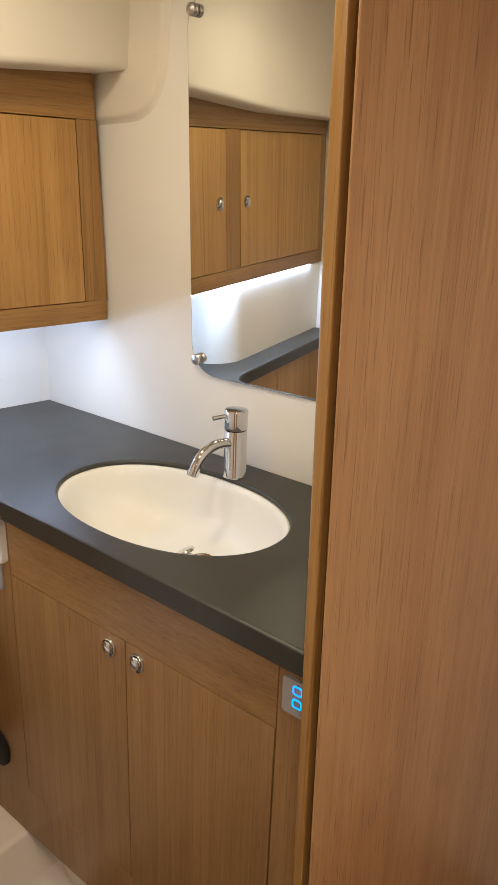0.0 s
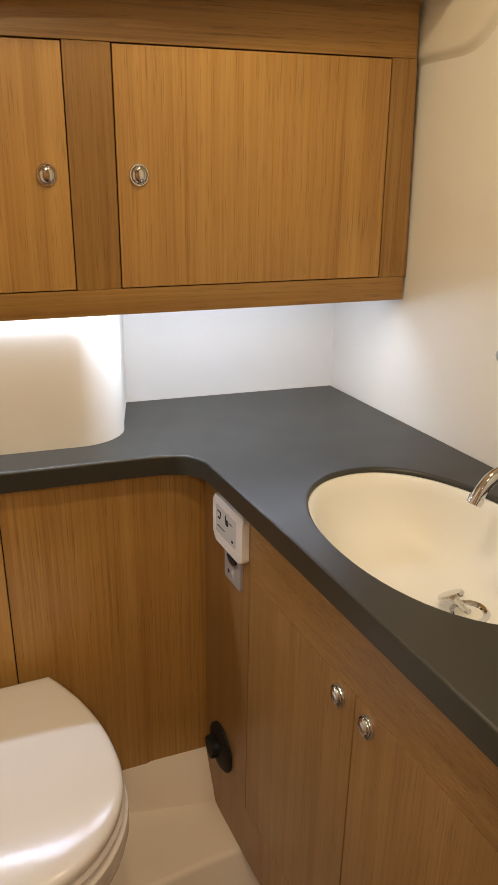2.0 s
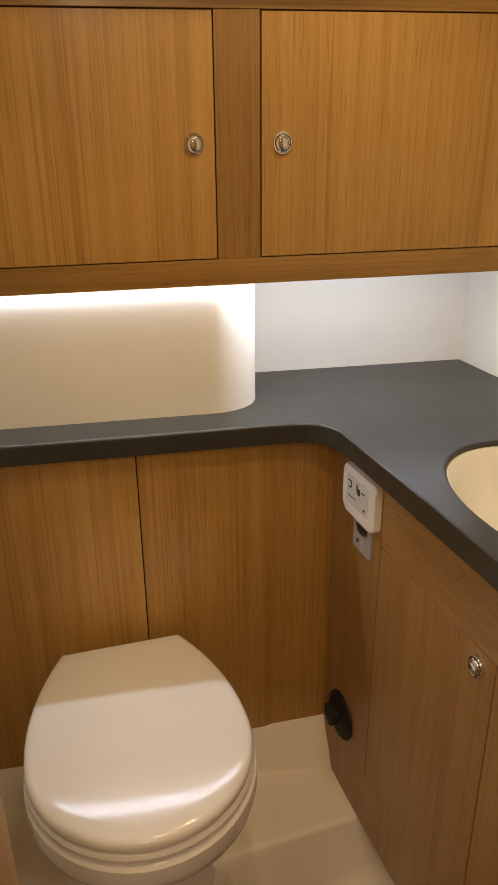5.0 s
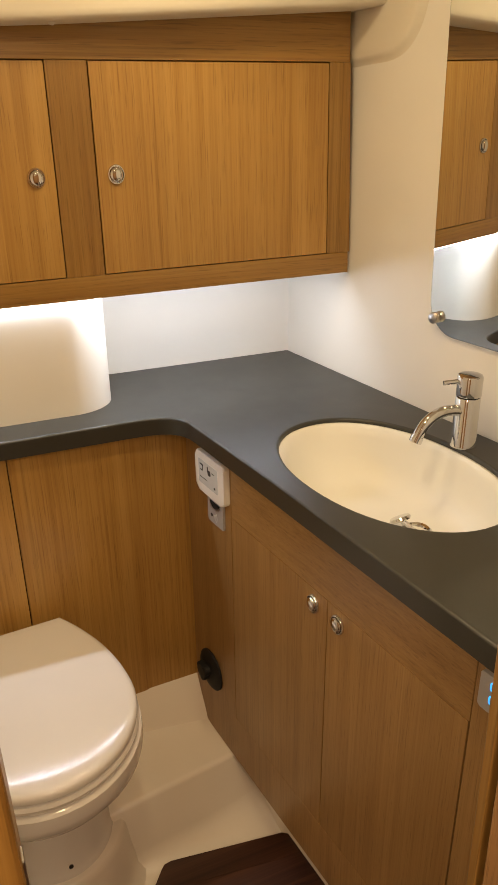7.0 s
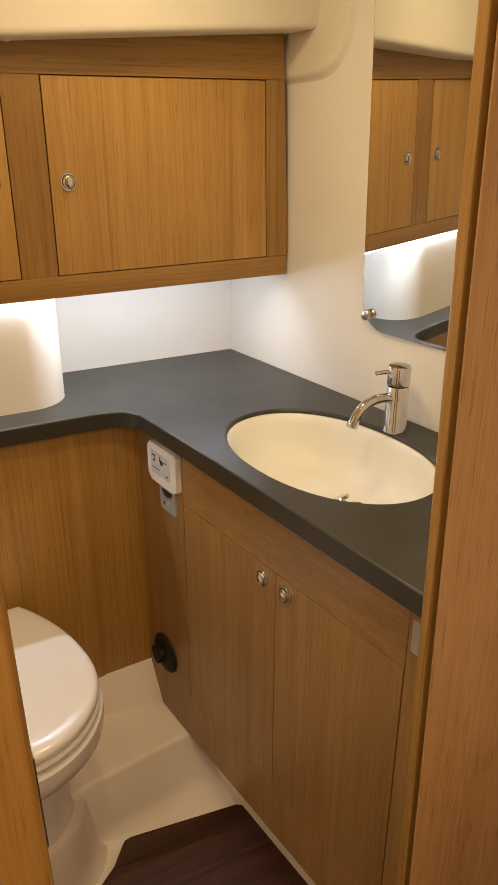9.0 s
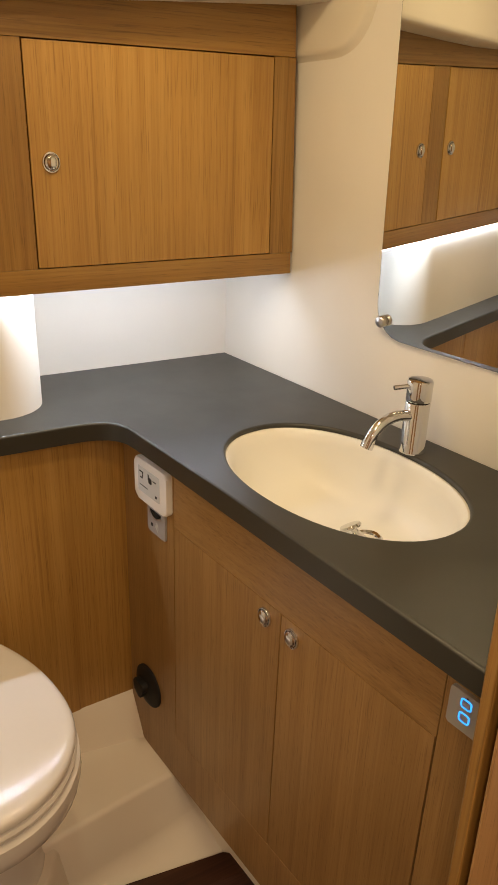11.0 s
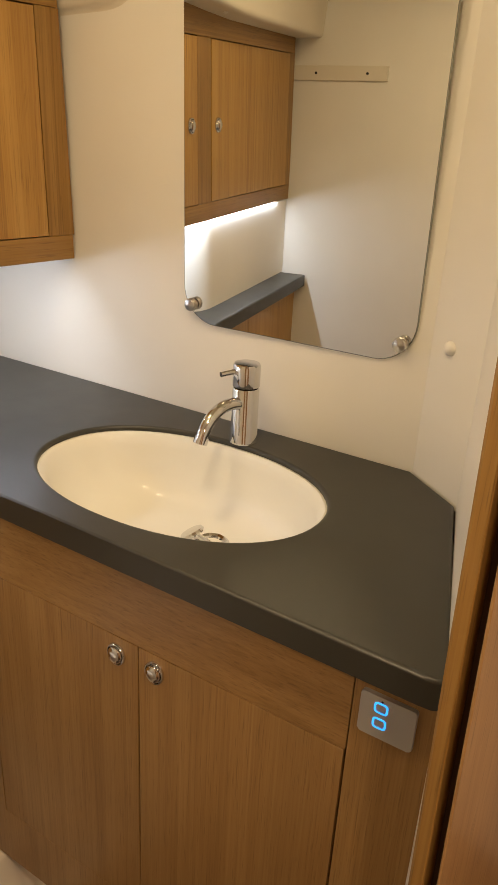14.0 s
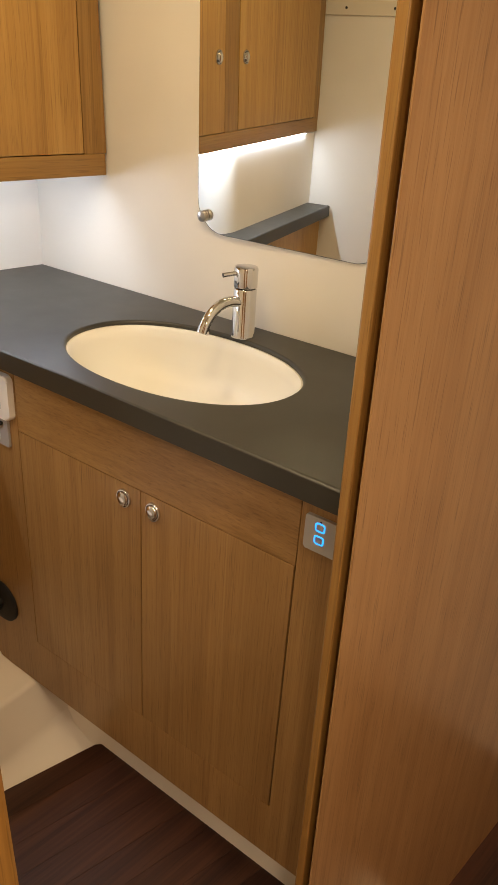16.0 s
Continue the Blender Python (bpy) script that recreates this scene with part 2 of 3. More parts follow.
class Plane:
    """A leaning upright face: along (level), up and out (towards the room)."""

    def __init__(self, origin, slope, lean=0.0):
        self.o = Vector(origin)
        self.u = Vector((1, slope, 0)).normalized()
        self.w = Vector((0, lean, 1)).normalized()
        self.n = self.w.cross(self.u).normalized() * -1
        if self.n.y > 0:
            self.n = -self.n

    def at(self, x, z, out=0.0):
        s = (x - self.o.x) / self.u.x
        return self.o + self.u * s + self.w * ((z - self.o.z) / self.w.z) + self.n * out

    def slab(self, x0, x1, z0, z1, d0, d1, bev=0.0, seg=2):
        return hexa([self.at(x0, z0, d1), self.at(x1, z0, d1), self.at(x1, z0, d0), self.at(x0, z0, d0),
                     self.at(x0, z1, d1), self.at(x1, z1, d1), self.at(x1, z1, d0), self.at(x0, z1, d0)], bev, seg)

    def plate(self, x, z, outline, d0, d1, bev=0.0, seg=2):
        """An outline (along, up) set on the face, from d0 to d1 out of it."""
        bm = bmesh.new()
        c = self.at(x, z)
        lo = [bm.verts.new(c + self.u * a + self.w * b + self.n * d0) for a, b in outline]
        hi = [bm.verts.new(c + self.u * a + self.w * b + self.n * d1) for a, b in outline]
        n = len(outline)
        top = bm.faces.new(hi)
        bm.faces.new(lo[::-1])
        for i in range(n):
            bm.faces.new((lo[i], lo[(i + 1) % n], hi[(i + 1) % n], hi[i]))
        if bev:
            bmesh.ops.bevel(bm, geom=list(top.edges), offset=bev, segments=seg, affect="EDGES", profile=0.5)
        return bm


FRONT = Plane((-1.063, 0.702, 0.5), 0.13)          # vanity front
WALL = Plane((-1.536, 1.053, 1.0), 0.13)           # wall with the mirror
GLASS = Plane((-1.1, 1.0938, 1.3), 0.147, -0.026)    # mirror
ZC = 0.960                                         # worktop height


def lwall(z):
    """Left wall's y at a height: it leans outwards."""
    return -0.012 - 0.062 * (z - 0.27)


# ---- structure ----
def wall_mirror():
    bm = bmesh.new()
    a = [WALL.at(-1.62, -0.05), WALL.at(-0.609, -0.05), WALL.at(-0.609, 2.0), WALL.at(-1.62, 2.0)]
    back = [p + Vector((0, 0.06, 0)) for p in a]
    lo, hi = [bm.verts.new(p) for p in a], [bm.verts.new(p) for p in back]
    bm.faces.new(lo), bm.faces.new(hi[::-1])
    for i in range(4):
        bm.faces.new((lo[i], lo[(i + 1) % 4], hi[(i + 1) % 4], hi[i]))
    tagged(part("wall_mirror", bm, wall_white), "off-white laminate wall behind the wash basin", "wall", kind="structure")


wall_mirror()
E_A, E_B, E_C = (-0.609, 1.1735), (-0.508, 1.115), (-0.338, 0.735)
tagged(part("wall_corner", prism([E_A, E_B, (E_B[0] + 0.06, E_B[1] + 0.06), (E_A[0], E_A[1] + 0.06)], -0.05, 2.0), wall_white), "narrow off-white splayed wall panel beside the mirror", "wall", kind="structure")
tagged(part("wall_end", prism([E_B, E_C, (-0.330, 0.722), (-0.322, 0.73), (-0.322, 0.80), (E_B[0] + 0.06, E_B[1] + 0.06)], -0.05, 2.0), wall_white), "off-white end wall beside the worktop", "wall", kind="structure")
tagged(part("wall_back", box(-1.62, -1.540, -0.2, 1.06, -0.05, 2.0), wall_white), "off-white laminate wall behind the worktop", "wall", kind="structure")
tagged(part("wall_left", hexa([(-1.62, lwall(-0.05), -0.05), (-0.3, lwall(-0.05), -0.05), (-0.3, lwall(-0.05) - 0.2, -0.05), (-1.62, lwall(-0.05) - 0.2, -0.05),
                               (-1.62, lwall(2.0), 2.0), (-0.3, lwall(2.0), 2.0), (-0.3, lwall(2.0) - 0.2, 2.0), (-1.62, lwall(2.0) - 0.2, 2.0)]), wall_white), "off-white leaning wall beside the toilet", "wall", kind="structure")

# panelled front below the narrow worktop, in two boards
PX = -1.258
pan = thing("wall_panel", (PX, 0.3, 0.25), "oak veneer panelling below the worktop behind the toilet", "wall panel", kind="structure")
part("panel", box(PX - 0.016, PX, -0.08, 0.3165, 0.20, 0.926, 0.001), oak_door, pan)
part("panel", box(PX - 0.016, PX, 0.3185, 0.690, 0.20, 0.926, 0.001), oak_door, pan)
part("backing", box(PX - 0.05, PX - 0.018, -0.08, 0.69, 0.20, 0.926), gap_shade, pan)


# ---- moulded floor ----
def moulded_floor():
    """A cream tray: sloping ledge along the panel, low shelf, sloping riser, sunken floor."""
    prof = [(-1.31, 0.287, 0), (-1.272, 0.280, 0), (-1.262, 0.270, 0.02), (-1.236, 0.170, 0.13), (-1.232, 0.1645, 0.13), (-1.224, 0.1625, 0.13), (-1.068, 0.1580, -0.155), (-1.060, 0.1555, -0.155), (-1.054, 0.149, -0.155), (-1.036, 0.035, -0.16), (-1.026, 0.013, -0.10), (-1.010, -0.002, 0.05), (-0.98, -0.006, 0.1), (-0.20, -0.006, 0)]
    bm = bmesh.new()
    ys = [-0.12, 0.2, 0.40, 0.48, 0.55, 0.7, 0.80, 1.0]
    rows = []
    for x, z, k in prof:
        rows.append([bm.verts.new((x + k * (max(y, 0.48 if k > 0 else 0.40) - 0.5), y, z)) for y in ys])
    for a, b in zip(rows, rows[1:]):
        for i in range(len(ys) - 1):
            bm.faces.new((a[i], a[i + 1], b[i + 1], b[i]))
    ob = part("floor", bm, gelcoat, smooth=True)
    sol = ob.modifiers.new("thick", "SOLIDIFY")
    sol.thickness, sol.offset = 0.02, -1
    tagged(ob, "cream gelcoat moulded floor tray with sloping steps", "floor", kind="structure")


moulded_floor()
tagged(part("floor_plinth", lathe([(0.0, 0.1395), (0.137, 0.1395), (0.142, 0.136), (0.147, 0.125), (0.160, 0.05), (0.168, 0.015), (0.185, -0.004), (0.185, -0.02)], (-1.075, 0.288, 0), (0, 0, 1), 48), gelcoat, smooth=True), "cream gelcoat raised plinth under the toilet", "floor", kind="structure")

# sunken dark floorboard
mat_out = [(-0.25, 0.20), (-0.25, 0.862), (-0.30, 0.866)] + [(-0.935, 0.786), (-0.953, 0.780), (-0.963, 0.766)] + [(-0.998, 0.512), (-0.995, 0.496), (-0.985, 0.487)] + [(-0.945, 0.455), (-0.915, 0.415), (-0.895, 0.36), (-0.88, 0.20)]
MAT = thing("floorboard", (-0.6, 0.5, 0), "dark walnut-brown planked floorboard laid in the floor tray", "floorboard")


def cut_band(poly, lo, hi):
    """The part of an outline between two lines x - 0.12 y = lo and hi."""
    for sign, lim in ((1, lo), (-1, -hi)):
        out = []
        for a, b in zip(poly, poly[1:] + poly[:1]):
            fa, fb = sign * (a[0] - 0.12 * a[1]) - lim, sign * (b[0] - 0.12 * b[1]) - lim
            if fa >= 0:
                out.append(a)
            if (fa >= 0) != (fb >= 0):
                k = fa / (fa - fb)
                out.append((a[0] + k * (b[0] - a[0]), a[1] + k * (b[1] - a[1])))
        poly = out
    return poly


part("base", prism(mat_out, -0.004, 0.0085), dark_board, MAT, "dark joints")
edge_x, wide = -1.06, 0.066
for i in range(13):
    strip = cut_band(mat_out, edge_x + i * wide, edge_x + (i + 1) * wide - 0.0006)
    if len(strip) > 2:
        part("plank", prism(strip, 0.0, 0.0102), walnut, MAT)

# ---- ceiling and moulded soffit ----
tagged(part("ceiling", box(-1.62, -0.2, -0.3, 1.3, 1.92, 1.98), liner_cream), "cream moulded ceiling liner", "ceiling", kind="structure")


def soffit():
    """The liner's coaming above the locker, with a rounded lower lip that rises towards the mirror wall."""
    sec = [(-1.60, 0.002), (-1.240, 0.0), (-1.231, 0.002), (-1.226, 0.006), (-1.224, 0.014), (-1.214, 0.12), (-1.19, 0.20), (-1.13, 0.26), (-1.10, 0.32), (-1.60, 0.32)]
    rings = []
    for y in (-0.25, 0.1, 0.38, 0.5, 0.8, 1.14):
        z = 1.6385 + (0.070 if y > 0.41 else 0.015) * (y - 0.41)
        out = 0.018 * max(0.0, y - 0.5)
        rings.append([(x + out, y, z + h) for x, h in sec])
    tagged(part("soffit", loft(rings), liner_cream, smooth=True), "cream moulded coaming above the wall locker", "ceiling trim", kind="structure")


soffit()


def liner_flange():
    """The ceiling liner's flange on the mirror wall, with a rounded lower corner."""
    pts = [(-1.50, 1.597), (-1.33, 1.600), (-1.25, 1.6035)] + [((1 - q) ** 2 * -1.215 + 2 * q * (1 - q) * -1.146 + q * q * -1.129, (1 - q) ** 2 * 1.605 + 2 * q * (1 - q) * 1.611 + q * q * 1.686) for q in [i / 9 for i in range(10)]] + [(-1.115, 1.80), (-1.11, 1.93), (-1.50, 1.93)]
    n = len(pts)

    def grown(k):
        out = []
        for i in range(n):
            (ax, az), (bx, bz) = pts[i - 1], pts[(i + 1) % n]
            l = math.hypot(bx - ax, bz - az)
            out.append((pts[i][0] + k * (bz - az) / l, pts[i][1] - k * (bx - ax) / l))
        return out

    steps = ((0.010, -0.002), (0.010, 0.0002), (0.006, 0.0016), (0.002, 0.0052), (-0.002, 0.0086), (-0.007, 0.0102), (-0.012, 0.0105))
    bm = loft([[WALL.at(x, z, d) for x, z in grown(k)] for k, d in steps])
    tagged(part("liner_flange", bm, liner_cream, smooth=True), "cream moulded liner flange where ceiling meets the wall", "ceiling trim", kind="structure")


liner_flange()

# ---- door wall ----
tagged(part("bulkhead_panel", box(-0.3003, -0.2975, 0.667, 1.75, -0.34, 1.95, 0.0008), oak_bulkhead), "varnished oak veneer bulkhead beside the doorway", "wall", kind="structure")
# Shade of the groove beside the post, put into the core's colour.
tagged(part("bulkhead_core", box(-0.3124, -0.3010, 0.6900, 1.75, -0.34, 1.95), gap_shade), "bulkhead core coloured dark as shade in the doorway groove", "wall", kind="structure")
tagged(part("door_post", prism([(-0.3128, 0.6702), (-0.3140, 0.6692), (-0.3235, 0.6688), (-0.3262, 0.6705), (-0.330, 0.690), (-0.335, 0.72), (-0.3128, 0.70)], -0.05, 1.93), oak_post), "solid oak door post with a rounded edge", "door frame", kind="structure")


def leaning(ob):
    """The door side stands slightly out of plumb."""
    for v in ob.data.vertices:
        k = 1.3 - v.co.z
        v.co.x += 0.0129 * k
        v.co.y += 0.0110 * k


for name in ("bulkhead_panel", "bulkhead_core", "door_post"):
    leaning(bpy.data.objects[name])
tagged(part("door_post_latch", prism([(-0.2935, 0.227), (-0.2915, 0.2362), (-0.2480, 0.2362), (-0.2447, 0.2352), (-0.2435, 0.2327), (-0.2435, 0.15), (-0.2935, 0.15)], -0.34, 1.93), oak_post), "solid oak door post on the latch side", "door frame", kind="structure")
leaning(bpy.data.objects["door_post_latch"])
tagged(part("bulkhead_left", box(-0.290, -0.2460, -0.9, 0.15, -0.34, 1.95), oak_bulkhead), "oak veneer bulkhead on the latch side of the doorway", "wall", kind="structure")
tagged(part("door_header", box(-0.330, -0.295, 0.15, 0.70, 1.86, 1.95), oak_post), "oak header above the doorway", "door frame", kind="structure")

tagged(part("threshold", box(-0.300, -0.255, 0.15, 0.68, -0.29, -0.002, 0.004), oak_post), "oak threshold step in the doorway", "door frame", kind="structure")

# ---- passage behind the camera ----
tagged(part("passage_floor", box(-0.290, 1.3, -0.9, 1.75, -0.34, -0.260), walnut), "dark planked passage floor", "floor", kind="structure")
tagged(part("passage_ceiling", box(-0.290, 1.3, -0.9, 1.75, 1.92, 1.98), liner_cream), "cream passage ceiling", "ceiling", kind="structure")
tagged(part("passage_wall_far", box(1.25, 1.3, -0.9, 1.75, -0.34, 1.95), oak_bulkhead), "oak veneer wall across the passage", "wall", kind="structure")
tagged(part("passage_wall_aft", box(-0.290, 1.3, -0.95, -0.9, -0.34, 1.95), wall_white), "off-white wall closing the passage", "wall", kind="structure")
tagged(part("passage_wall_fore", box(-0.290, 1.3, 1.70, 1.75, -0.34, 1.95), wall_white), "off-white wall closing the passage", "wall", kind="structure")


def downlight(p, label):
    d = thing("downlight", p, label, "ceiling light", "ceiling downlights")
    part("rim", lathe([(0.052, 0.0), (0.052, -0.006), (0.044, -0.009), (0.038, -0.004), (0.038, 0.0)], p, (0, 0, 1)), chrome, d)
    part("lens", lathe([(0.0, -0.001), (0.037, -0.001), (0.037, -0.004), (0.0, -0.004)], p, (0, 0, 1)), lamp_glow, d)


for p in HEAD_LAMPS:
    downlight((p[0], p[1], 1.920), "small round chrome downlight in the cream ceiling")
# Made-up fixtures for the added passage lamps.
for p in PASS_FILLS:
    downlight((p[0], p[1], 1.920), "unseen round chrome downlight added in the passage ceiling")

# ---- worktop ----
TOP_OUT = [(-1.539, -0.045), (-1.222, -0.045), (-1.226, 0.56)]
TOP_OUT += [(-1.225, 0.590), (-1.221, 0.612), (-1.212, 0.633), (-1.198, 0.648), (-1.178, 0.658), (-1.15, 0.663)]
TOP_OUT += [(-0.89, 0.695), (-0.372, 0.7585), (-0.360, 0.761), (-0.353, 0.766), (-0.3535, 0.775)]
TOP_OUT += [(-0.510, 1.111), (-0.610, 1.1695), (-1.537, 1.0505)]
SINK_C, SINK_A, SINK_B, SINK_T = Vector((-0.848, 0.902)), 0.2315, 0.154, 0.135


def sink_ring(ka, kb, z, n=64):
    out = []
    for i in range(n):
        t = 2 * math.pi * i / n
        c, s = math.cos(t), math.sin(t)
        e = 0.94
        a = ka * math.copysign(abs(c) ** e, c)
        b = kb * math.copysign(abs(s) ** e, s)
        out.append((SINK_C.x + a * math.cos(SINK_T) - b * math.sin(SINK_T), SINK_C.y + a * math.sin(SINK_T) + b * math.cos(SINK_T), z))
    return out


def worktop():
    """An L-shaped slab with an oval hole, edges rounded."""
    bm = bmesh.new()
    outer = [bm.verts.new((x, y, ZC)) for x, y in TOP_OUT]
    hole = [bm.verts.new(p) for p in sink_ring(SINK_A, SINK_B, ZC)]
    e = []
    for ring in (outer, hole):
        for i in range(len(ring)):
            e.append(bm.edges.new((ring[i], ring[(i + 1) % len(ring)])))
    bmesh.ops.triangle_fill(bm, use_beauty=True, use_dissolve=False, edges=e)
    for f in bm.faces:
        if f.normal.z < 0:
            f.normal_flip()
    got = bmesh.ops.extrude_face_region(bm, geom=bm.faces[:])
    for v in got["geom"]:
        if isinstance(v, bmesh.types.BMVert):
            v.co.z -= 0.036
    rim = [ed for ed in bm.edges if abs(ed.verts[0].co.z - ZC) < 1e-6 and abs(ed.verts[1].co.z - ZC) < 1e-6 and len({round(f.normal.z) for f in ed.link_faces}) > 1]
    bmesh.ops.bevel(bm, geom=rim, offset=0.0052, segments=4, affect="EDGES", profile=0.5)
    ob = part("worktop", bm, counter_grey, smooth=True)
    ob.modifiers.new("even_shading", "WEIGHTED_NORMAL").keep_sharp = True
    tagged(ob, "matt dark grey L-shaped worktop with an oval basin cut-out", "worktop")


worktop()


def basin():
    b = thing("wash_basin", (SINK_C.x, SINK_C.y, 0.80), "cream ceramic oval undermount wash basin in the worktop", "wash basin")
    rings = []
    for k, z in ((1.012, 0.9435), (0.996, 0.9440), (0.984, 0.9415), (0.968, 0.928), (0.94, 0.906), (0.89, 0.880), (0.80, 0.856), (0.67, 0.839), (0.50, 0.829), (0.30, 0.8245), (0.10, 0.823)):
        sh = 0.10 * (0.944 - z)
        rings.append([(x - 0.5 * sh * 0.13, y + 1.6 * sh, z) for x, y, z in sink_ring(SINK_A * k, SINK_B * k, z)])
    bm = loft(rings, False, True)
    bowl = part("bowl", bm, ceramic, b, smooth=True)
    sol = bowl.modifiers.new("thick", "SOLIDIFY")
    sol.thickness, sol.offset = 0.008, 1
    c = (-0.823, 0.952, 0.831)
    part("drain_ring", lathe([(0.0, -0.006), (0.029, -0.006), (0.030, 0.001), (0.026, 0.0045), (0.021, 0.003), (0.018, -0.003), (0.0, -0.003)], c, (0, -0.12, 1)), chrome, b, "chrome drain ring", True)
    p = Vector((-0.846, 0.935, 0.850))
    part("plug", lathe([(0.0, -0.003), (0.018, -0.003), (0.020, 0.0), (0.018, 0.004), (0.0, 0.005)], p, (-0.55, -0.2, 1)), chrome, b, "tilted chrome drain plug", True)
    part("plug_stem", tube([p, Vector(c)], 0.0055, 12), chrome, b)


basin()


def tap():
    """Single-lever mixer: pillar, bent spout, cap with a short pin lever."""
    px, py = -0.866, 1.072
    t = thing("basin_mixer_tap", (px, py, ZC), "polished chrome single-lever mixer tap on the worktop", "tap")
    part("pillar", lathe([(0.0, 0.0), (0.0235, 0.0), (0.0235, 0.003), (0.022, 0.006), (0.0215, 0.091), (0.0205, 0.0925)], (px, py, ZC), (0, 0, 1), 40), chrome, t, "", True)
    cap = part("cap", lathe([(0.0205, 0.094), (0.0222, 0.0955), (0.0222, 0.129), (0.0205, 0.132), (0.0, 0.1325)], (px, py, ZC), (0, 0, 1), 40), chrome, t, "", True)
    d = Vector((-0.35, -0.93, 0)).normalized()
    o = Vector((px, py, ZC + 0.121))
    part("lever", tube([o + d * 0.015, o + d * 0.026 + Vector((0, 0, -0.001)), o + d * 0.046 + Vector((0, 0, -0.003))], 0.0042, 14), chrome, cap, "", True)
    d = Vector((0.03, -1.0, 0)).normalized()
    o = Vector((px, py, ZC + 0.066))
    ctrl = [(0.010, 0.000), (0.035, 0.010), (0.070, 0.014), (0.094, -0.006), (0.106, -0.038)]
    path = []
    for i in range(17):
        q = i / 16
        w = [math.comb(4, k) * q ** k * (1 - q) ** (4 - k) for k in range(5)]
        path.append(o + d * sum(a * c[0] for a, c in zip(w, ctrl)) + Vector((0, 0, sum(a * c[1] for a, c in zip(w, ctrl)))))
    part("spout", tube(path, 0.0098, 20), chrome, t, "bent chrome spout", True)
    tip = (path[-1] - path[-2]).normalized()
    part("aerator", lathe([(0.0, -0.001), (0.0112, -0.001), (0.0112, 0.010), (0.0098, 0.011), (0.0, 0.011)], path[-1] - tip * 0.008, tip, 24), chrome, t, "", True)


tap()


# ---- push-button latch ----
def latch(parent, c, n, tall=1.12):
    """Oval chrome ring with a domed button."""
    n = Vector(n).normalized()
    q = n.to_track_quat("Z", "Y").to_matrix()
    c = Vector(c)

    def rings(prof):
        return [[c + q @ Vector((r * math.cos(a), r * tall * math.sin(a), h)) for a in (2 * math.pi * i / 28 for i in range(28))] for r, h in prof]

    ring = part("latch", loft(rings([(0.0156, 0.0), (0.0156, 0.0028), (0.0147, 0.0044), (0.0136, 0.0044), (0.0129, 0.002)])), chrome, parent, "round chrome push-button latch", True)
    part("button", loft(rings([(0.0121, 0.0), (0.0121, 0.0048), (0.0110, 0.0074), (0.0082, 0.0090), (0.0045, 0.0098), (0.001, 0.0099)])), chrome, ring, "", True)


# ---- wall locker ----
def locker():
    fx = -1.300
    L = thing("wall_locker", (-1.42, 0.5, 1.195), "golden oak wall locker with two flush doors", "cabinet")
    y0, y1 = lwall(1.4) + 0.006, 1.0755
    part("body", box(-1.538, fx - 0.021, y0, 1.046, 1.206, 1.72), oak_door, L)
    sec = [(-0.019, 1.1985), (-0.0075, 1.1985), (-0.0065, 1.1985), (-0.0022, 1.1985), (-0.0022, 1.194), (-0.0006, 1.194), (0.0, 1.1946), (0.0, 1.2360), (-0.0006, 1.2366), (-0.019, 1.2366)]
    part("bottom_rail", loft([[(fx + a, y, z) for a, z in sec] for y in (y0, y1)]), oak_flat, L)
    part("top_rail", box(fx - 0.019, fx, y0, y1 + 0.003, 1.5985, 1.72, 0.0008), oak_flat, L)
    part("stile", box(fx - 0.019, fx, 1.0245, y1 + 0.004, 1.237, 1.598, 0.0008), oak_post, L)
    part("stile", box(fx - 0.019, fx, 0.4775, 0.5485, 1.237, 1.598, 0.0008), oak_post, L)
    part("stile", box(fx - 0.019, fx, y0, -0.035, 1.237, 1.598, 0.0008), oak_post, L)
    d = part("door", box(fx - 0.019, fx + 0.001, 0.5506, 1.0222, 1.2386, 1.5962, 0.0008), oak_door, L)
    latch(d, (fx + 0.001, 0.584, 1.414), (1, 0, 0))
    d = part("door", box(fx - 0.019, fx + 0.001, -0.0335, 0.4754, 1.2386, 1.5962, 0.0008), oak_door, L)
    latch(d, (fx + 0.001, 0.443, 1.414), (1, 0, 0))
    part("led_strip", box(LED_X - 0.0020, LED_X - 0.0002, 0.012, 0.982, 1.1970, 1.1984), led_glow, L, "cool white light strip under the front rail")
    for o in L.children_recursive:      # hung a little out of level
        for v in o.data.vertices:
            v.co.z += 0.007 * (v.co.y - 1.05)
            if v.co.y > 0.9:
                v.co.y -= (0.040 if v.co.y > 1.04 else 0.018) * (v.co.z - 1.21)
    tagged(part("screw_cap", lathe([(0.006, 0.0), (0.006, 0.002), (0.003, 0.004), (0.0, 0.004)], (-1.2575, 0.49, 1.6442), (0.3, 0, -1), 16), white_plastic, smooth=True), "tiny white screw cap under the cream coaming", "screw cap")


locker()


tagged(part("strike_plate", box(-0.2635, -0.2505, 0.2356, 0.2378, 0.992, 1.084, 0.0009), chrome_soft), "satin metal strike plate on the latch-side door post", "strike plate")
leaning(bpy.data.objects["strike_plate"])

# ---- white boxed casing on the worktop ----
def casing():
    fx = -1.3048
    out = [(-1.538, -0.06), (fx + 0.001, -0.06), (fx, 0.455)] + [(fx - 0.085 + 0.085 * math.cos(radians(a)), 0.465 + 0.09 * math.sin(radians(a))) for a in range(5, 90, 7)] + [(fx - 0.095, 0.557), (-1.538, 0.585)]
    ob = part("casing", prism(out, ZC, 1.183), wall_white, smooth=True)
    tagged(ob, "off-white boxed casing with a rounded corner on the worktop", "casing", kind="structure")


casing()


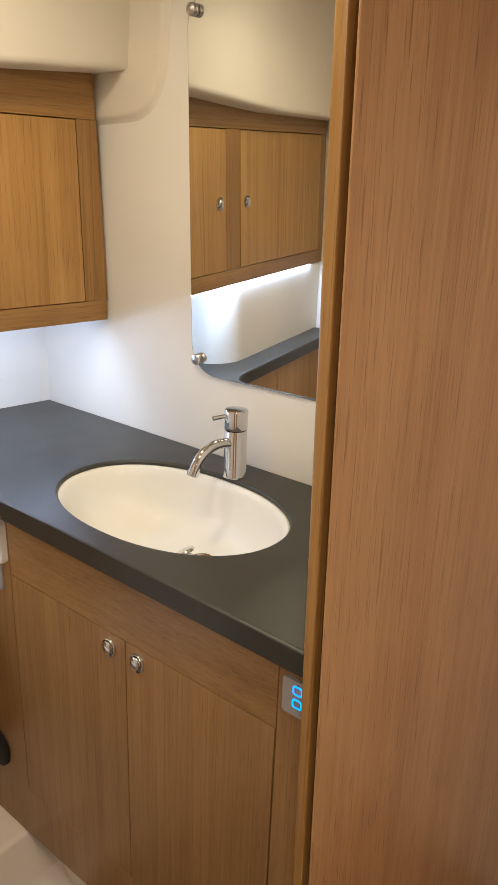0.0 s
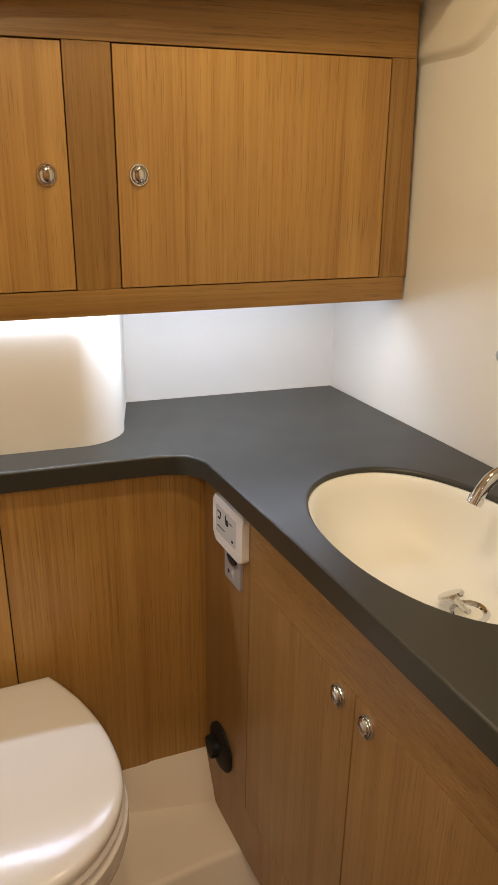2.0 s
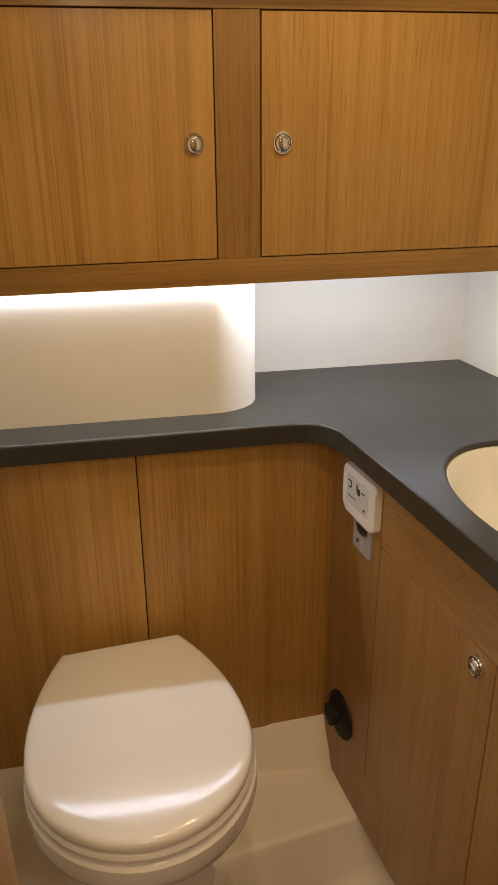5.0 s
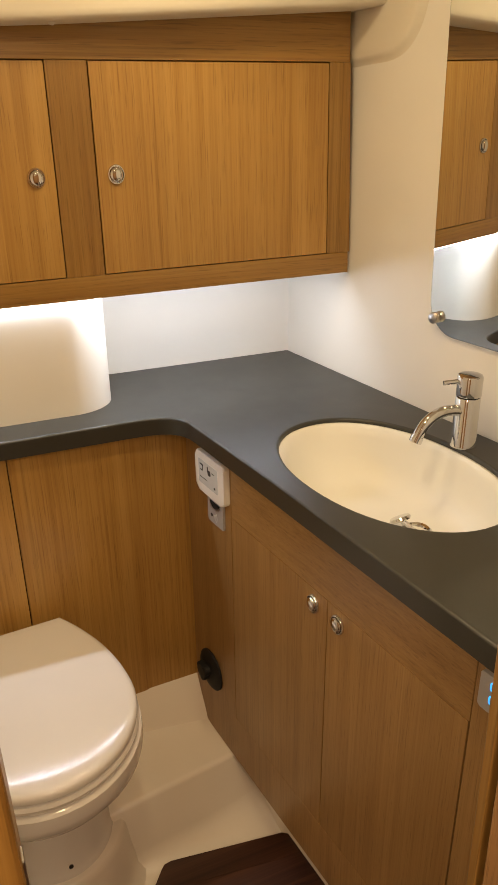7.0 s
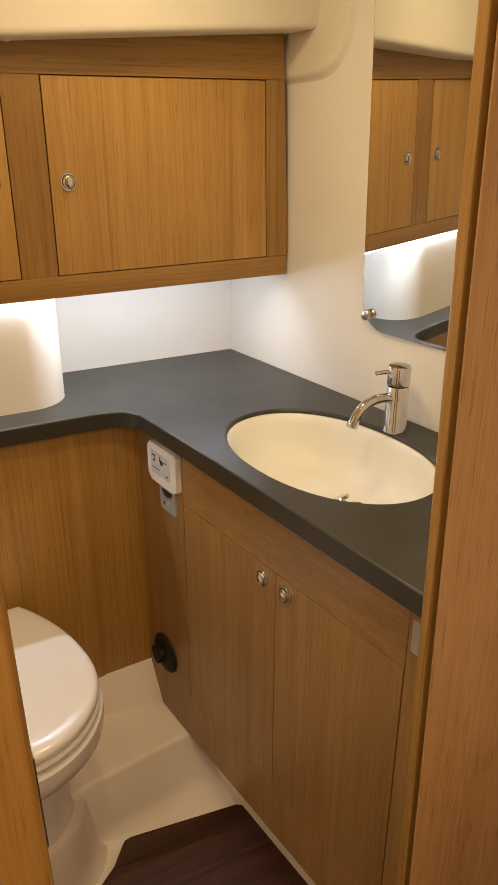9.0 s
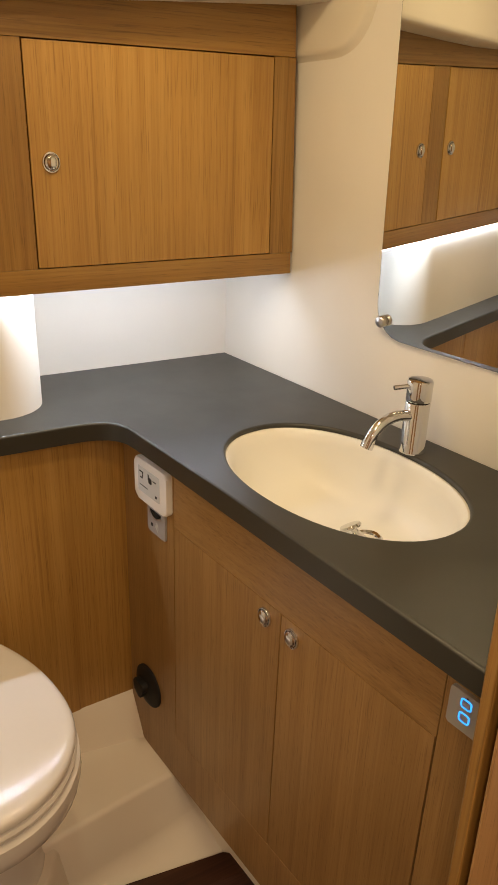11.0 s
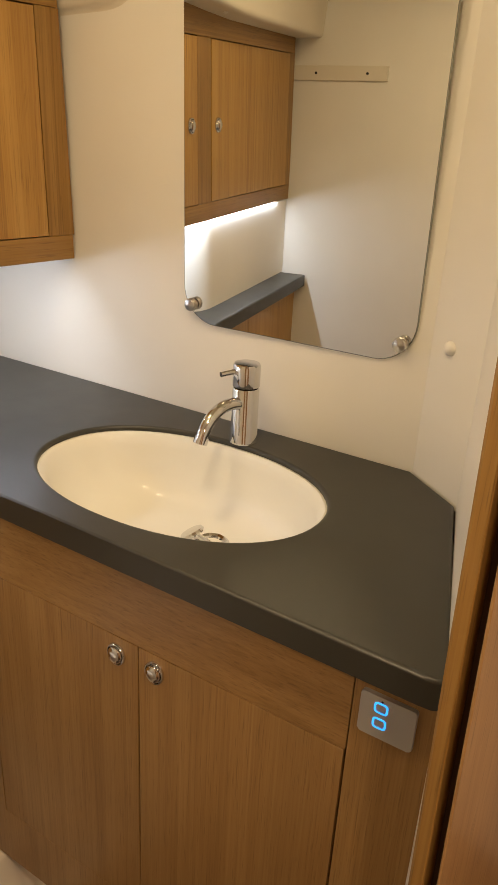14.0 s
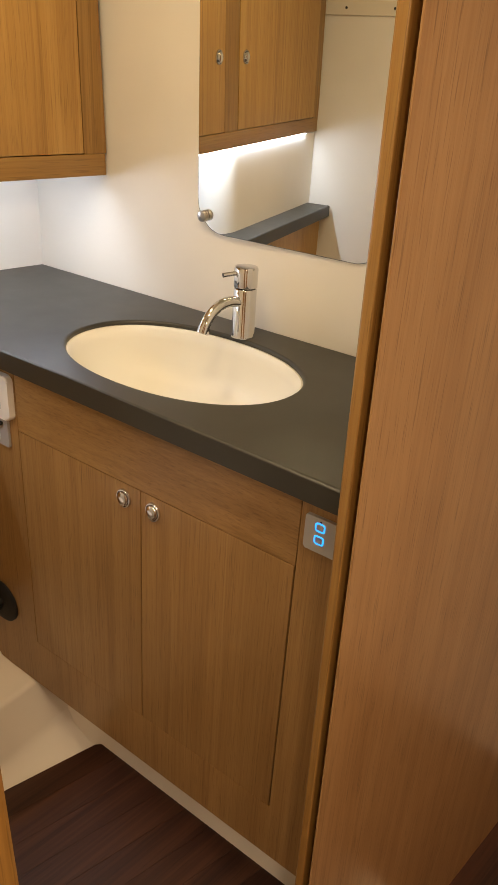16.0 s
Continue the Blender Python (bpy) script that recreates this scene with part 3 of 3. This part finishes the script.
# ---- vanity ----
def vanity():
    V = thing("vanity_cabinet", (-0.8, 0.78, 0.165), "oak veneer vanity cabinet with two flush doors under the basin", "cabinet")
    F = FRONT
    x0, x1, zb, zt = -1.2555, -0.362, 0.165, 0.924
    out = [(-1.285, 0.69), (-0.366, 0.81), (-0.40, 0.87), (-0.535, 1.09), (-0.62, 1.14), (-1.285, 1.05)]
    part("body", prism([(x, y) for x, y in out], zb + 0.002, 0.80), gap_shade, V)
    part("top_rail", F.slab(-1.0670, -0.4555, 0.7935, zt, 0, -0.018, 0.0006), oak_vanity_rail, V)
    bm = bmesh.new()
    cut = [(x0, 0.14), (-1.19, zb - 0.004), (x1, zb - 0.004), (x1, zt), (-0.4538, zt), (-0.4538, 0.2848), (-1.0682, 0.2848), (-1.0682, zt), (x0, zt)]
    fr, bk = [bm.verts.new(F.at(x, z, 0.0)) for x, z in cut], [bm.verts.new(F.at(x, z, -0.018)) for x, z in cut]
    bm.faces.new(fr), bm.faces.new(bk[::-1])
    for i in range(len(cut)):
        j = (i + 1) % len(cut)
        bm.faces.new((fr[i], bk[i], bk[j], fr[j]))
    part("front_panel", bm, oak_vanity, V)
    d = part("door", F.slab(-1.0666, -0.7570, 0.2851, 0.7916, 0, -0.018, 0.0007), oak_vanity, V)
    latch(d, F.at(-0.793, 0.764, 0.0), F.n)
    d = part("door", F.slab(-0.7546, -0.4572, 0.2851, 0.7916, 0, -0.018, 0.0007), oak_vanity, V)
    latch(d, F.at(-0.727, 0.765, 0.0), F.n)
    part("toe_board", hexa([F.at(-1.09, -0.006, -0.056), F.at(-0.36, -0.006, -0.056), F.at(-0.36, -0.006, -0.20), F.at(-1.09, -0.006, -0.20),
                            F.at(-1.09, zb + 0.003, -0.112), F.at(-0.36, zb + 0.003, -0.112), F.at(-0.36, zb + 0.003, -0.20), F.at(-1.09, zb + 0.003, -0.20)]), gelcoat, V, "cream moulded toe board")


vanity()


# ---- controls on the vanity front ----
def panels():
    F = FRONT
    c = thing("heating_control", F.at(-1.130, 0.856), "white framed control panel with a small display on the vanity end", "control panel")
    part("frame", F.plate(-1.130, 0.856, rounded(0.118, 0.088, 0.012), 0.0, 0.013, 0.004, 3), white_plastic, c)
    scr = part("display", F.plate(-1.134, 0.858, rounded(0.078, 0.052, 0.003), 0.0, 0.0138), screen_grey, c, "pale grey display with small black symbols")
    for a, b, w, h in ((-0.026, 0.016, 0.014, 0.003), (-0.021, 0.011, 0.003, 0.010), (-0.026, 0.004, 0.010, 0.003), (0.000, 0.014, 0.004, 0.012), (0.006, 0.008, 0.012, 0.012), (0.022, 0.012, 0.012, 0.002), (0.027, -0.017, 0.006, 0.005), (-0.018, -0.012, 0.03, 0.0018)):
        part("symbol", F.plate(-1.134 + a, 0.858 + b, rounded(w, h, min(w, h) * 0.3, 3), 0.0130, 0.0142), black_ink, scr)
    s = thing("contactless_switch", F.at(-1.124, 0.782), "small grey touch switch plate with a signal symbol", "switch")
    part("plate", F.plate(-1.124, 0.778, rounded(0.064, 0.056, 0.003), 0.0, 0.005, 0.001, 2), grey_plastic, s)
    part("sensor_dome", F.plate(-1.124, 0.800, [(1.0 * a, 0.62 * b) for a, b in arc(0, 0, 0.019, 180, 360, 14)], 0.0, 0.0075, 0.0015, 2), black_rubber, s, "black half-round sensor window")
    part("emblem", F.plate(-1.124, 0.799, [(a, 0.66 * b) for a, b in arc(0, 0, 0.0215, 195, 345, 12) + arc(0, 0, 0.0190, 345, 195, 12)], 0.0, 0.0068), chrome_soft, s, "chrome crescent trim")
    for r in (0.006, 0.011, 0.016):
        o = arc(0, 0, r, -45, 45, 8) + arc(0, 0, r - 0.0016, 45, -45, 8)
        part("wave", F.plate(-1.132, 0.767, o, 0.004, 0.0056), screen_grey, s)
    part("dot", F.plate(-1.139, 0.767, arc(0, 0, 0.004, 0, 330, 11), 0.004, 0.0056), black_ink, s)
    v = thing("rubber_vent", F.at(-1.176, 0.338), "black rubber flanged plug on the vanity end panel", "vent")
    part("flange", lathe([(0.050, 0.0), (0.050, 0.004), (0.046, 0.007), (0.030, 0.009), (0.0, 0.009)], F.at(-1.176, 0.341), F.n, 36), black_rubber, v, "", True)
    knob = [((0.0205 + 0.0045 * math.cos(3 * a)) * math.cos(a + 0.6), (0.0205 + 0.0045 * math.cos(3 * a)) * math.sin(a + 0.6)) for a in (2 * math.pi * i / 30 for i in range(30))]
    part("spigot", F.plate(-1.187, 0.336, knob, 0.006, 0.023, 0.004, 3), black_rubber, v, "black lobed grip", True)
    e = thing("touch_light_switch", F.at(-0.413, 0.864), "silver touch switch plate with two blue-lit squares", "switch")
    part("plate", F.plate(-0.413, 0.863, rounded(0.062, 0.054, 0.004), 0.0, 0.006, 0.0012, 2), silver_plate, e)
    for dz in (0.0115, -0.0085):
        o, i = rounded(0.0156, 0.0138, 0.0040, 3), rounded(0.0116, 0.0098, 0.0024, 3)
        bm = bmesh.new()
        c0 = F.at(-0.420, 0.8645 + dz)
        vo = [bm.verts.new(c0 + F.u * a + F.w * b + F.n * 0.0066) for a, b in o]
        vi = [bm.verts.new(c0 + F.u * a + F.w * b + F.n * 0.0066) for a, b in i]
        vb = [bm.verts.new(c0 + F.u * a + F.w * b + F.n * 0.004) for a, b in o]
        for k in range(len(o)):
            j = (k + 1) % len(o)
            bm.faces.new((vo[k], vo[j], vi[j], vi[k]))
            bm.faces.new((vb[k], vb[j], vo[j], vo[k]))
        part("lit_square", bm, blue_glow, e, "blue-lit rounded square outline")
    part("sensor", F.plate(-0.4195, 0.885, arc(0, 0, 0.0012, 0, 315, 7), 0.004, 0.0066), black_ink, e)


panels()


# ---- mirror ----
def mirror():
    G = GLASS
    x0, x1, z0, z1, r = -1.0395, -0.632, 1.1235, 1.80, 0.062
    cx, cz = (x0 + x1) / 2, (z0 + z1) / 2
    m = thing("wall_mirror", G.at(cx, z0), "frameless mirror with rounded corners on chrome clips", "mirror")
    out = rounded((x1 - x0) / G.u.x, z1 - z0, r, 10)
    part("glass", G.plate(cx, cz, out, -0.003, 0.0), mirror_glass, m)
    edge = [(a * 1.005, b * 1.003) for a, b in out]
    part("edge", G.plate(cx, cz, edge, -0.0055, -0.0006), mirror_edge, m, "ground glass edge")
    for x, z in ((-1.0215, 1.1535), (-0.651, 1.153), (-1.0215, 1.766), (-0.651, 1.766)):
        part("clip", lathe([(0.0, -0.02), (0.005, -0.02), (0.005, 0.001), (0.0108, 0.001), (0.0108, 0.006), (0.0100, 0.0066), (0.0100, 0.0080), (0.0108, 0.0086), (0.0106, 0.0115), (0.0092, 0.0132), (0.0, 0.016)], G.at(x, z), G.n, 28), chrome_soft, m, "turned chrome mirror clip", False)


mirror()

stop_n = Vector((-0.53, -0.85, 0)).normalized()
tagged(part("door_bumper", lathe([(0.010, -0.002), (0.0105, 0.004), (0.009, 0.009), (0.005, 0.012), (0.0, 0.0125)], (-0.567, 1.1525, 1.166), stop_n, 24), white_plastic, smooth=True), "small round white bumper on the splayed wall", "bumper")

# batten on the left wall
zb = 1.541
tagged(part("wall_batten", box(-1.33, -1.02, lwall(zb) - 0.004, lwall(zb) + 0.007, zb - 0.02, zb + 0.02, 0.002), liner_cream), "cream batten with two screw holes on the leaning wall", "batten")
bat = bpy.data.objects["wall_batten"]
# Each hole's dark inside is a flat black disc on the batten.
for x in (-1.235, -1.08):
    part("screw_hole", lathe([(0.0, 0.0), (0.004, 0.0), (0.004, 0.0006), (0.0, 0.0006)], (x, lwall(zb) + 0.0071, zb), (0, 1, 0), 12), black_ink, bat)


# ---- toilet ----
def toilet():
    T = thing("toilet", (-1.0, 0.28, 0.156), "cream-white compact toilet with its lid closed", "toilet")
    ax = Vector((0.995, 0.09, 0)).normalized()      # from hinge to front
    sd = Vector((-ax.y, ax.x, 0))
    c = Vector((-0.984, 0.286, 0))

    def outline(grow, z, back=-0.235, taper=0.108, front=0.180, half=0.178, n=48):
        """A rounded D: blunt at the hinge, round in front."""
        pts = []
        m = n // 2
        for i in range(m + 1):
            t = -math.pi / 2 + math.pi * i / m
            pts.append((front * math.cos(t), half * math.sin(t)))
        k = n // 4
        side = []
        for i in range(1, k + 1):
            q = i / k
            side.append((back * q, taper + (half - taper) * (1 - q ** 2.1)))
        pts += side
        pts += [(x, -w) for x, w in reversed(side)]
        out = []
        for a, b in pts:
            l = math.hypot(a, b)
            a, b = a * (1 + grow / l), b * (1 + grow / l)
            out.append(tuple(c + ax * a + sd * b + Vector((0, 0, z - 0.05 * min(1.0, max(0.0, (z - 0.33) / 0.17)) * (a + 0.22)))))
        return out

    lid = loft([outline(-0.008, 0.5315), outline(0.0, 0.534), outline(0.001, 0.5435), outline(-0.002, 0.5485), outline(-0.007, 0.5512), outline(-0.014, 0.5524), outline(-0.03, 0.5530), outline(-0.11, 0.5535)])
    part("lid", lid, toilet_white, T, "white closed lid", True)
    seat = loft([outline(-0.006, 0.511), outline(0.001, 0.514), outline(0.003, 0.522), outline(0.0, 0.528), outline(-0.01, 0.5305)])
    part("seat", seat, toilet_white, T, "", True)
    body = loft([outline(-0.002, 0.508), outline(0.006, 0.502), outline(0.007, 0.475), outline(0.003, 0.455), outline(-0.012, 0.420, front=0.172, half=0.172), outline(-0.03, 0.385, front=0.145, half=0.16), outline(-0.03, 0.355, front=0.10, half=0.14, back=-0.225), outline(-0.02, 0.335, front=0.062, half=0.128, taper=0.10, back=-0.22)])
    part("bowl", body, toilet_white, T, "", True)
    ped = loft([[(-1.075 + r * 1.0 * math.cos(2 * math.pi * k / 40), 0.288 + r * 0.93 * math.sin(2 * math.pi * k / 40), z) for k in range(40)] for r, z in ((0.112, 0.36), (0.114, 0.28), (0.118, 0.21), (0.122, 0.165), (0.127, 0.150), (0.130, 0.143), (0.130, 0.136))])
    part("pedestal", ped, toilet_white, T, "", True)
    # No opening here: a black disc gives the bolt hole's shade.
    part("bolt_hole", lathe([(0.0, -0.002), (0.0045, -0.002), (0.0045, 0.0015), (0.0, 0.0015)], (-0.9535, 0.303, 0.163), (1, 0.1, 0.1), 14), black_ink, T)
    for s in (-1, 1):
        p = c + ax * -0.212 + sd * (0.075 * s) + Vector((0, 0, 0.540))
        part("hinge", lathe([(0.0, -0.018), (0.011, -0.018), (0.011, 0.018), (0.0, 0.018)], p, sd, 20), toilet_white, T, "", True)


toilet()
